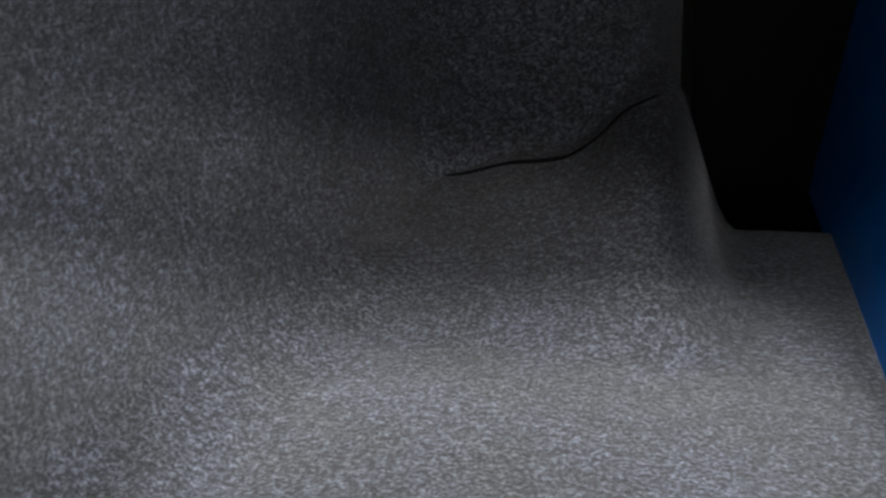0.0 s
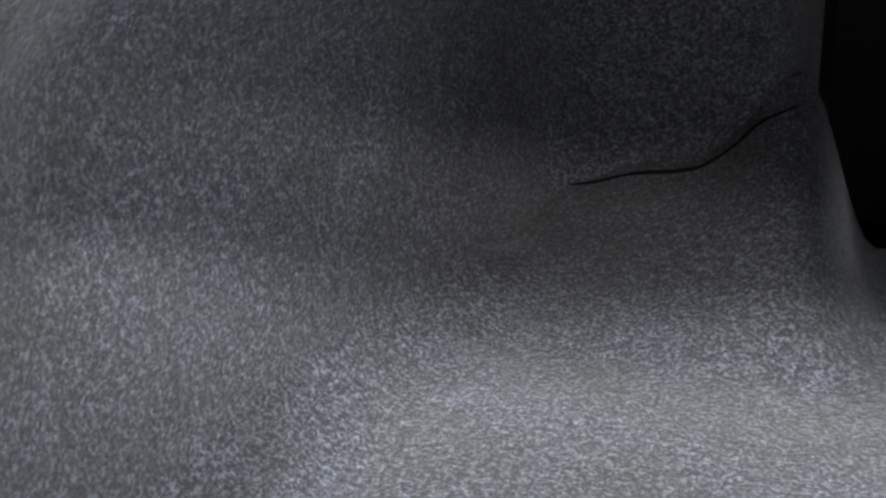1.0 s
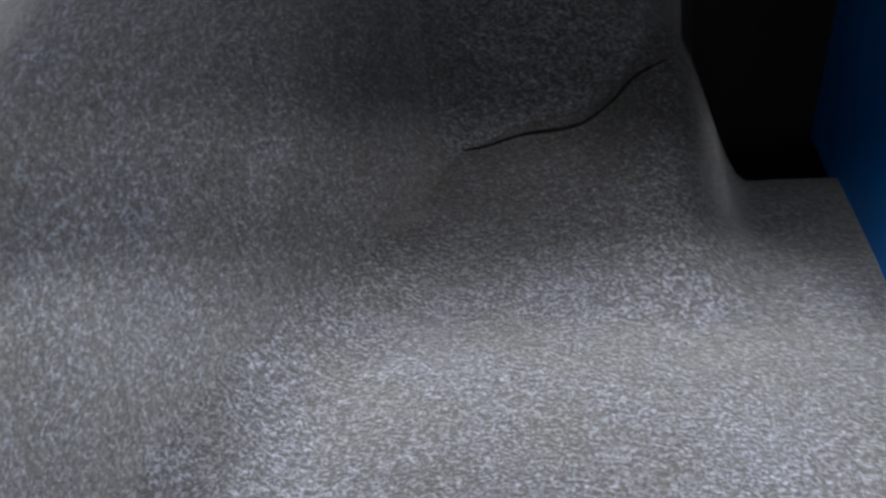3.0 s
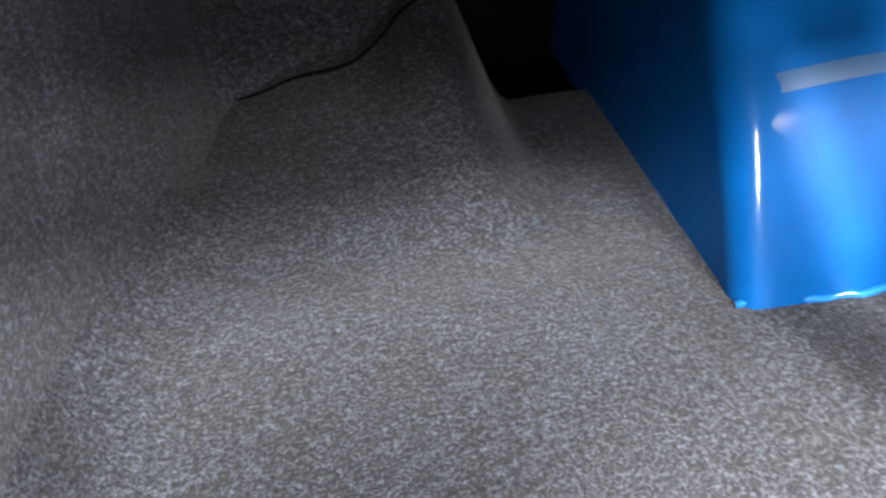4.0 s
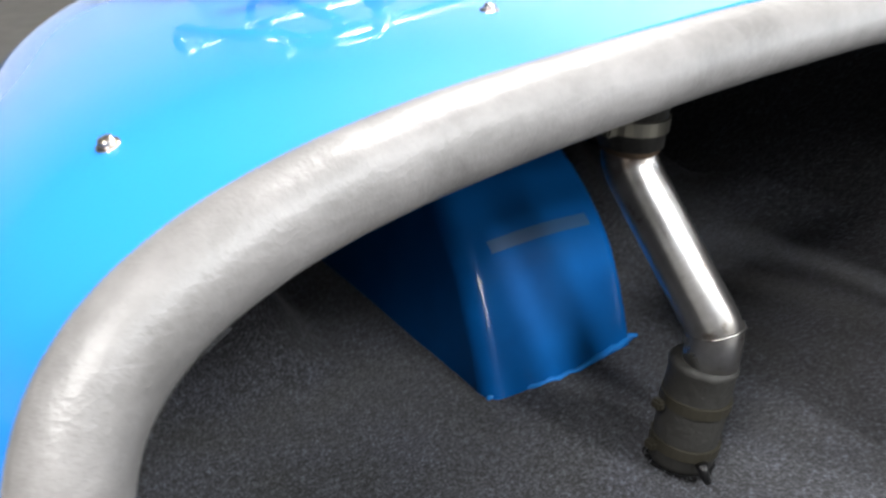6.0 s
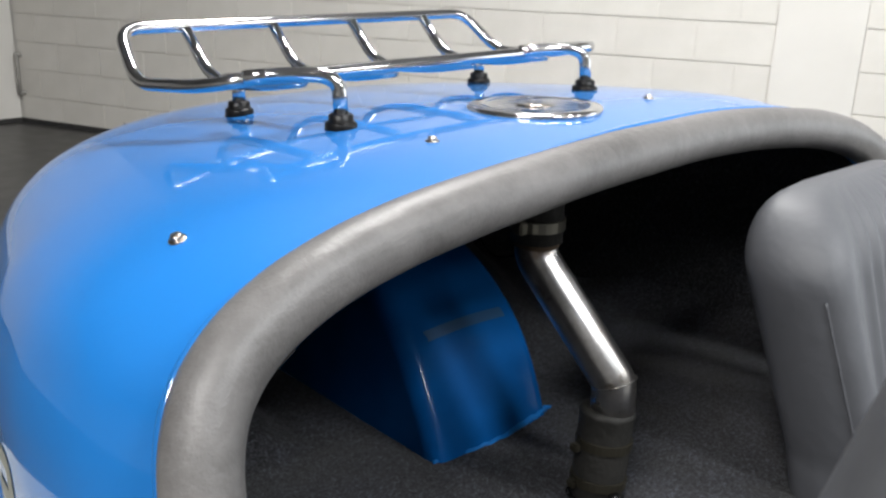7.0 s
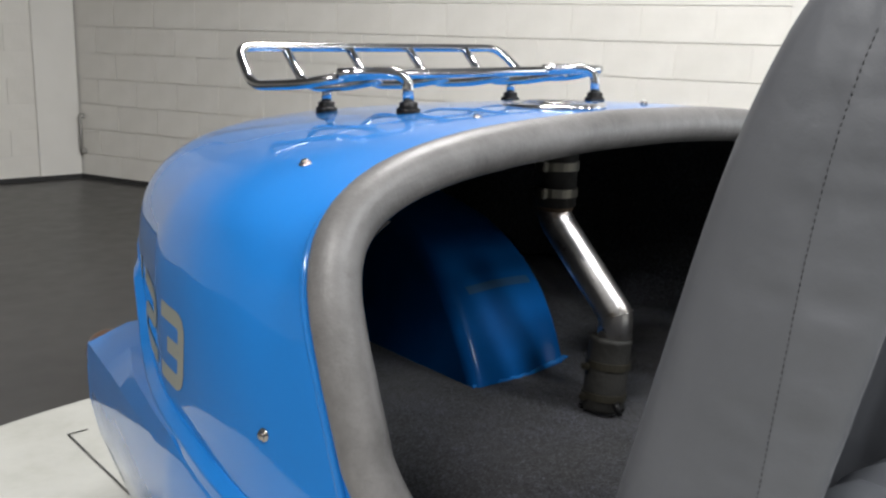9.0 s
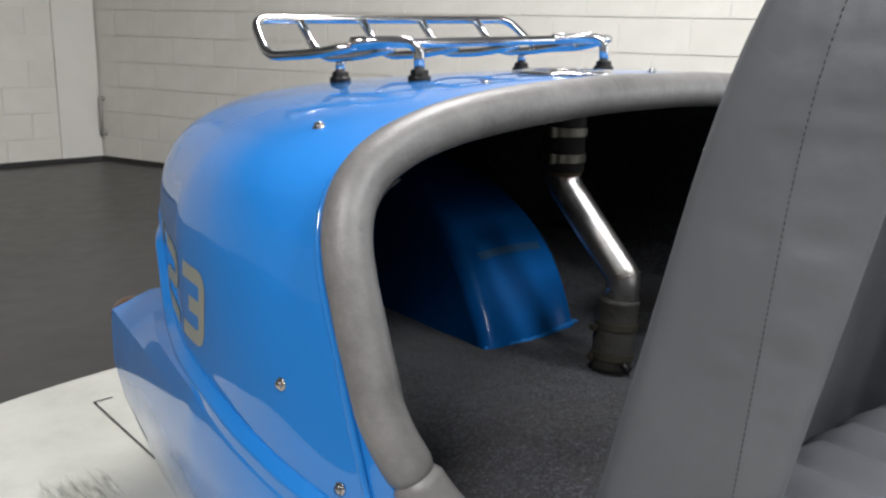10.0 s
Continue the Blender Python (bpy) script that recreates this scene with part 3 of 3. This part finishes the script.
for k in range(45):
    a = 2 * math.pi * fray.random()
    r = 0.0335 + 0.003 * fray.random()
    p = Vector((HOLE.x + r * math.cos(a), HOLE.y + r * math.sin(a), floor_z(HOLE.x, HOLE.y) + 0.002))
    q = p + Vector((fray.uniform(-0.005, 0.005), fray.uniform(-0.005, 0.005), fray.uniform(0.0005, 0.003)))
    tube(bm, [p, (p + q) / 2 + Vector((0, 0, 0.001)), q], 0.0005, 4)
tagged(part("frayed_edge", bm, CARPET, car, "frayed carpet threads round the hole"), kind="stuff")
CAP = Vector((0.030, 0.842, 0.9198))
bm = bmesh.new()
lathe(bm, CAP, (-0.022, 0.018, 1), [(0.080, -0.008), (0.081, -0.001), (0.079, 0.0015), (0.064, 0.003), (0.061, 0.0015), (0.055, 0.001), (0.02, 0.002), (0.0, 0.0022)], 48)
cap = part("fuel_cap", bm, CHROME, car, "round polished chrome fuel cap")
bm = bmesh.new()
lathe(bm, CAP + Vector((0, 0, 0.0015)), (-0.022, 0.018, 1), [(0.024, 0.0), (0.024, 0.0015), (0.021, 0.0025), (0.0, 0.003)], 32)
part("cap_boss", bm, NICKEL, cap, "dull centre of the fuel cap")


# ---- studs for the tonneau cover ----
def stud(p, n):
    bm = bmesh.new()
    lathe(bm, p, n, [(0.0075, -0.001), (0.0075, 0.0010), (0.0062, 0.0018), (0.0045, 0.0014), (0.0042, 0.0032), (0.0049, 0.0038), (0.0046, 0.0050), (0.0, 0.0054)], 16)
    return part("stud", bm, NICKEL, car, "small nickel press stud")


def deck_z(x, y):
    """The height of the tail's skin over x and y."""
    best = min((((p.x - x) ** 2 + (p.y - y) ** 2, p.z) for p in (shell(0.01 + 0.5 * i / 100, 0.22 + 0.56 * j / 140) for i in range(101) for j in range(141))))
    return best[1]


for x, y, n in ((-0.468, 0.767, (-0.35, -0.1, 0.9)), (-0.184, 0.787, (-0.03, -0.05, 1)), (0.212, 0.806, (0.03, -0.05, 1))):
    stud((x, y, deck_z(x, y)), n)
for y, z in ((0.658, 0.607), (0.566, 0.519)):
    stud((side_x(y, z), y, z), (-1, -0.15, 0.05))

# ---- rear wing, ledge and lamp ----
LEDGE = [(0.3, 0.47), (0.57, 0.503), (0.69, 0.528), (0.80, 0.551), (0.9, 0.566), (1.0, 0.575), (1.06, 0.595), (1.10, 0.635), (1.16, 0.672), (1.42, 0.70)]
POD_X = [(0.3, -0.60), (0.84, -0.606), (0.95, -0.585), (1.07, -0.562), (1.236, -0.530), (1.42, -0.500)]
POD_Z = [(0.3, 0.44), (0.84, 0.508), (0.95, 0.50), (1.07, 0.49), (1.236, 0.48), (1.42, 0.474)]


def wing(u, row):
    """A bevelled ledge along the flank; under it the lower skin, which swells out to the lamp pod with a sharp upper edge."""
    y = 0.30 + 1.12 * u
    zl, zp = soft(LEDGE, y, 0.02), soft(POD_Z, y, 0.03)
    xl = side_x(y, zl)
    out = 0.013 * (1 - smooth01((y - 1.14) / 0.12))
    fade = smooth01((y - 0.80) / 0.12)
    under = xl - out + 0.010 * fade
    px = min(soft(POD_X, y, 0.03), xl - out - 0.001) if y < 0.9 else soft(POD_X, y, 0.03)
    px = px * fade + (xl - out - 0.001) * (1 - fade)
    zp = zp * fade + (zl - 0.032) * (1 - fade)
    inner = side_x(y, zp + 0.02) - 0.002 + 0.03 * smooth01((y - 1.1) / 0.2)
    zi = zp + 0.004 + 0.024 * fade
    inner = inner * fade + (xl - out) * (1 - fade)
    rows = [(xl + 0.006, zl + 0.002), (xl - 0.002, zl), (xl - out + 0.001, zl - 0.010), (xl - out, zl - 0.013), (xl - out, zl - 0.017), (under, zl - 0.020),
            (min(under, inner) if fade > 0.5 else under, max(zi, min(zl - 0.022, zi + 0.03))), (inner, zi), (inner * 0.45 + px * 0.55, zi * 0.75 + zp * 0.25 + 0.004 * fade), (px, zp), (px - 0.0005, zp - 0.003), (px - 0.003, zp - 0.05),
            (px - 0.002, zp - 0.10), (px + 0.012, zp - 0.17), (px + 0.035, zp - 0.24), (px + 0.08, 0.107)]
    return Vector((rows[row][0], y, rows[row][1]))


bm = bmesh.new()
vs = grid(bm, lambda u, v: wing(u, int(round(v * 15))), 90, 16)
bm.faces.new(vs[-1])
part("rear_wing", bm, PAINT, car, "blue rear wing flaring out to the tail lamp", crease=28)
bm = bmesh.new()
lathe(bm, (-0.462, 1.419, 0.450), (0, 1, 0.05), [(0.032, 0.0), (0.037, 0.003), (0.037, 0.020), (0.034, 0.026), (0.0, 0.03)], 28)
part("tail_lamp", bm, AMBER, car, "brown-rimmed round tail lamp")


# ---- race number on the flank ----
def along(points, t):
    """The point at share t of a list of points."""
    f = t * (len(points) - 1)
    i = min(int(f), len(points) - 2)
    return points[i].lerp(points[i + 1], f - i)


def decal(name, strokes, y_rear, y_front, label):
    """A glyph of flat rounded strokes laid on the left flank, leaning forwards at the top; it is drawn in a unit square."""
    bm = bmesh.new()
    wide, tall, half = y_rear - y_front, 0.102, 0.0105

    def laid(p):
        y, z = y_rear - p.x - 0.020 * p.y / tall, 0.588 + p.y
        return bm.verts.new((skin_x(y, z) - 0.0007, y, z))

    for stroke in strokes:
        corners = fillet([(a * wide, b * tall, 0) for a, b in stroke], 0.017, 6)
        path = even_path(lambda t: along(corners, t), 40)
        rows = []
        for k, p in enumerate(path):
            d = (path[min(k + 1, len(path) - 1)] - path[max(k - 1, 0)]).normalized()
            n = Vector((-d.y, d.x, 0)) * half
            rows.append([laid(p + n * e) for e in (-1, -0.33, 0.33, 1)])
        for a, b in zip(rows, rows[1:]):
            for i in range(3):
                bm.faces.new((a[i], b[i], b[i + 1], a[i + 1]))
    return part(name, bm, DECAL, car, label)


THREE = [[(0.04, 0.90), (0.88, 0.90), (0.88, 0.10), (0.04, 0.10)], [(0.34, 0.5), (0.765, 0.5)]]
TWO = [[(0.04, 0.90), (0.88, 0.90), (0.88, 0.54), (0.12, 0.46), (0.12, 0.10), (0.96, 0.10)]]
BAR = [[(0.70, 1.0), (0.70, 0.0)]]
decal("race_number", THREE, 0.934, 0.842, "gold-grey number 3 on the flank")
decal("race_number", TWO, 1.098, 0.956, "gold-grey number 2 on the flank")
decal("decal_bar", BAR, 1.215, 1.130, "gold-grey bar of the lettering on the flank")

# ---- luggage rack ----
rack = tagged(new("luggage_rack"), "chrome tube luggage rack on rubber feet on the blue tail", "luggage rack")


def tilt(x):
    return 0.026 * x


bm = bmesh.new()
R = 0.0078
front = [(-0.262, 1.05, 0.951 + tilt(-0.26)), (-0.262, 0.962, 0.963 + tilt(-0.26)), (0.302, 0.962, 0.963 + tilt(0.3)), (0.302, 1.05, 0.951 + tilt(0.3))]
tube(bm, fillet(front, 0.035), R, 14)
part("front_rail", bm, CHROME, rack)
SLAT = [(1.225, 0.995), (1.165, 0.938), (1.05, 0.945), (0.965, 0.960)]
ends = [(-0.296, 1.05, 0.946 - 0.007), (-0.314, 1.165, 0.938 - 0.007), (-0.302, 1.232, 0.995 - 0.006), (0.285, 1.232, 0.995 + 0.007), (0.305, 1.165, 0.938 + 0.007), (0.306, 1.05, 0.946 + 0.007)]
bm = bmesh.new()
tube(bm, fillet([(-0.262, 0.985, 0.953)] + ends + [(0.302, 0.985, 0.967)], 0.03), R, 14)
part("rear_hoop", bm, CHROME, rack)
for x in (-0.215, -0.085, 0.05, 0.19):
    bm = bmesh.new()
    tube(bm, fillet([(x, y, z + tilt(x) - 0.004) for y, z in SLAT], 0.04), R * 0.95, 12)
    part("slat", bm, CHROME, rack)
for x, y, z, run in ((-0.206, 1.117, 0.897, 0), (-0.205, 0.909, 0.910, 0.085), (0.213, 1.117, 0.909, 0), (0.212, 0.911, 0.921, 0.08)):
    bm = bmesh.new()
    if run:
        pts = fillet([(x, y, z + 0.01), (x, y + 0.004, 0.9665 + tilt(x)), (x - run * 0.5, 0.948, 0.9665 + tilt(x)), (x - run, 0.962, 0.9632 + tilt(x))], 0.03, 8)
    else:
        pts = [(x, y, z + 0.01), (x, y, 0.94 + tilt(x))]
    tube(bm, pts, R * 1.05, 14)
    leg = part("leg", bm, CHROME, rack)
    bm = bmesh.new()
    lathe(bm, (x, y, z - 0.011), (0, 0, 1), [(0.0165, 0.0), (0.0175, 0.002), (0.0175, 0.012), (0.016, 0.014), (0.0135, 0.0145), (0.0135, 0.021), (0.011, 0.023)], 24)
    part("rubber_foot", bm, RUBBER, leg, "black rubber foot")


# ---- seats ----
def seat(x0, x1, y_low, y_high, z_low, z_high, name_label, bolster=True):
    """A bucket backrest that leans, with a rolled side, a stitched seam and a pleated face; and a cushion in front."""
    ob = tagged(new("car_seat"), name_label, "car seat")
    mid, half = (x0 + x1) / 2, (x1 - x0) / 2

    def outline(t):
        if not bolster:
            k = max(0.0, (t - 0.78) / 0.22)
            return half * (1 - 0.52 * max(0.0, 0.8 - max(t, 0.25))) - 0.10 * (1 - math.sqrt(max(0.0, 1 - k * k)))
        return half * (1 - 0.06 * t * t) * max(0.02, (1 - max(0.0, (t - 0.62) / 0.38) ** 3.0)) ** 0.36

    prof = [(0.0, 0.0), (-0.5, 0.0), (-0.85, -0.005), (-0.97, -0.022), (-1.0, -0.05), (-1.0, -0.09), (-0.985, -0.115), (-0.95, -0.142), (-0.89, -0.148), (-0.82, -0.115), (-0.78, -0.06), (-0.70, -0.045), (-0.4, -0.04), (0.0, -0.04)]
    if not bolster:
        prof = [(0.0, 0.0), (-0.5, 0.0), (-0.82, -0.004), (-0.95, -0.02), (-1.0, -0.05), (-0.985, -0.085), (-0.93, -0.115), (-0.85, -0.127), (-0.76, -0.127), (-0.66, -0.118)]
        prof += [(-0.56 + 0.07 * k, -0.112 - 0.006 * (k % 2)) for k in range(9)]
    prof = prof + [(-a, b) for a, b in prof[-2:0:-1]]

    def fold(d, t):
        k = 1.56 - 1.1 * t
        return d * k if d > -0.108 else -0.108 * k + (d + 0.108) / 0.04 * max(0.02, 0.032 + 0.08 * (t - 0.3))

    ring = spline([(a, b, 0) for a, b in prof] + [(prof[0][0], prof[0][1], 0)], 4)[:-1]
    bm = bmesh.new()

    def back(u, v):
        t = u
        q = ring[int(round(v * len(ring))) % len(ring)]
        w = outline(t)
        depth = max(0.05, 1 - max(0.0, (t - 0.8) / 0.2) ** 2.2) ** 0.5
        y = y_low + (y_high - y_low) * t + (fold(q.y, t) if bolster else q.y) * depth - 0.05 * (1 - depth) - (0.03 * max(0.0, (t - 0.55) / 0.45) ** 2 if bolster else 0.0)
        pucker = 0.0
        if bolster and abs(q.x) > 0.9:
            near = math.exp(-((q.y + 0.108) / 0.034) ** 2) - math.exp(-((q.y + 0.108) / 0.008) ** 2)
            pucker = near * min(0.0, 0.0035 * noise.noise(Vector((q.x, q.y * 9, t * 30))) - 0.0006) * math.copysign(1, q.x)
        return Vector((mid + q.x * w + pucker, y, z_low + (z_high - z_low) * t))

    vs = grid(bm, back, 150 if bolster else 44, len(ring), True)
    bm.faces.new(vs[-1])
    bm.faces.new(vs[0])
    b = part("backrest", bm, SEAT, ob, "grey vinyl backrest with rolled side bolsters")
    for side in (-1, 1):
        bm = bmesh.new()
        for k in range(110 if bolster else 0):
            t = 0.02 + 0.80 * k / 110
            t2 = t + 0.80 / 110 * 0.55
            pts = []
            for tt in (t, t2):
                w = outline(tt)
                pts.append(Vector((mid + side * 0.992 * w + side * 0.0004, y_low + (y_high - y_low) * tt - 0.108 * (1.56 - 1.1 * tt) - 0.03 * max(0.0, (tt - 0.55) / 0.45) ** 2, z_low + (z_high - z_low) * tt)))
            tube(bm, pts, 0.0004, 6)
        if not bolster:
            tube(bm, [Vector((mid + side * 0.955 * outline(t), y_low + (y_high - y_low) * t - 0.107, z_low + (z_high - z_low) * t)) for t in [0.02 + 0.74 * k / 40 for k in range(41)]], 0.0013, 6)
        part("seam_stitching", bm, THREAD if bolster else SEAT, b, "stitched seam")
    bm = bmesh.new()

    def cushion(u, v):
        x = mid + (2 * v - 1) * half * 0.98
        a = 2 * v - 1
        edge_fall = 0.05 * abs(a) ** 6
        y = y_low - 0.11 - 0.42 * u
        pleat = 0.013 * abs(math.sin(a * math.pi * 3.5)) ** 0.7
        roll = 0.06 * smooth01((u - 0.75) / 0.25) + 0.03 * (1 - smooth01(u / 0.08))
        return Vector((x, y, z_low + 0.12 + pleat - edge_fall - roll))

    vs = grid(bm, cushion, 24, 73)
    rim = [r[0] for r in vs] + vs[-1][1:] + [r[-1] for r in reversed(vs[:-1])] + list(reversed(vs[0][1:-1]))
    low = [bm.verts.new((q.co.x, q.co.y, z_low - 0.12)) for q in rim]
    for i in range(len(rim)):
        j = (i + 1) % len(rim)
        bm.faces.new((rim[i], rim[j], low[j], low[i]))
    bm.faces.new(low)
    part("cushion", bm, SEAT, ob, "pleated grey vinyl seat cushion")
    bm = bmesh.new()
    box(bm, x0 + 0.03, x1 - 0.03, y_low - 0.5, y_low - 0.02, 0.186, z_low - 0.1, 0.01)
    part("seat_base", bm, RUBBER, ob, "black seat base", smooth=False)
    return ob


seat(-0.463, -0.01, 0.374, 0.215, 0.48, 1.14, "grey vinyl bucket seat with rolled stitched side, tipped forward")
seat(0.124, 0.56, 0.535, 0.642, 0.42, 0.846, "grey vinyl bucket seat with pleated face and rounded top", False)


# ---- wall blocks ----
def block_mesh(length, bevel=0.003):
    bm = bmesh.new()
    box(bm, 0, length, -0.02, 0.005, 0.0018, COURSE - 0.0018, bevel)
    me = bpy.data.meshes.new("block")
    bmesh.ops.recalc_face_normals(bm, faces=bm.faces)
    bm.to_mesh(me)
    bm.free()
    me.materials.append(BLOCK)
    return me


def blocks(wall, start, end, u, n, rows, shift):
    full = block_mesh(BLOCK_LEN - 0.002)
    cache = {}
    origin = BASE
    for r in range(rows):
        s = start - BLOCK_LEN * (0.5 if (r + shift) % 2 else 0.0)
        while s < end - 0.01:
            a, b = max(s, start), min(s + BLOCK_LEN, end)
            key = round(b - a, 3)
            if key > 0.03:
                if abs(key - BLOCK_LEN) < 0.002:
                    me = full
                else:
                    me = cache.setdefault(key, block_mesh(key - 0.002))
                ob = new("block", me)
                ob.parent = wall
                ob.matrix_parent_inverse = wall.matrix_basis.inverted()
                ob.matrix_basis = axes(origin + u * (a + 0.001) - n * 0.006 + Vector((0, 0, r * COURSE)), u, n)
            s += BLOCK_LEN
    h0 = rows * COURSE
    bm = bmesh.new()
    box(bm, start, end, -0.006, 0.002, h0, 3.5)
    ob = part("upper_facing", bm, WALLP, wall, smooth=False)
    ob.matrix_parent_inverse = wall.matrix_basis.inverted()
    ob.matrix_basis = axes(origin, u, n)


def pilaster(wall, a, b, u, n, proud=0.012):
    bm = bmesh.new()
    box(bm, a, b, -0.01, proud, 0, 3.5, 0.004)
    ob = part("pilaster", bm, WALLP, wall, "plain white painted pilaster", smooth=False)
    ob.matrix_parent_inverse = wall.matrix_basis.inverted()
    ob.matrix_basis = axes(BASE, u, n)


blocks(wall_right, 0.03, 4.745, U_RIGHT, N_RIGHT, 9, 0)
pilaster(wall_right, 4.745, 5.097, U_RIGHT, N_RIGHT)
blocks(wall_right, 5.097, 8.4, U_RIGHT, N_RIGHT, 9, 1)
pilaster(wall_left, 0.0, 0.295, U_LEFT, N_LEFT)
blocks(wall_left, 0.295, 4.0, U_LEFT, N_LEFT, 9, 0)
bm = bmesh.new()
box(bm, 0.0, 8.4, 0.0, 0.012, 0.0, 0.03)
ob = part("floor_joint", bm, DARKLINE, wall_right, "dark joint strip at the floor", smooth=False)
ob.matrix_parent_inverse = wall_right.matrix_basis.inverted()
ob.matrix_basis = axes(BASE, U_RIGHT, N_RIGHT)
bm = bmesh.new()
box(bm, 0.0, 4.0, 0.0, 0.02, 0.0, 0.03)
ob = part("floor_joint", bm, DARKLINE, wall_left, "dark joint strip at the floor", smooth=False)
ob.matrix_parent_inverse = wall_left.matrix_basis.inverted()
ob.matrix_basis = axes(BASE, U_LEFT, N_LEFT)

# ---- conduit at the wall corner ----
conduit = tagged(new("wall_conduit"), "thin grey conduit with brackets beside the wall corner", "conduit")
GREY = material("grey_conduit", (0.33, 0.32, 0.30), 0.5)
cx = BASE + U_RIGHT * 0.05 + N_RIGHT * 0.03
bm = bmesh.new()
tube(bm, [cx + Vector((0, 0, z)) for z in (0.20, 0.35, 0.46)], 0.012, 12)
part("pipe", bm, GREY, conduit)
for z in (0.20, 0.45):
    bm = bmesh.new()
    tube(bm, [cx + Vector((0, 0, z)), cx + Vector((0, 0, z)) - N_RIGHT * 0.045], 0.018, 12)
    part("bracket", bm, GREY, conduit)
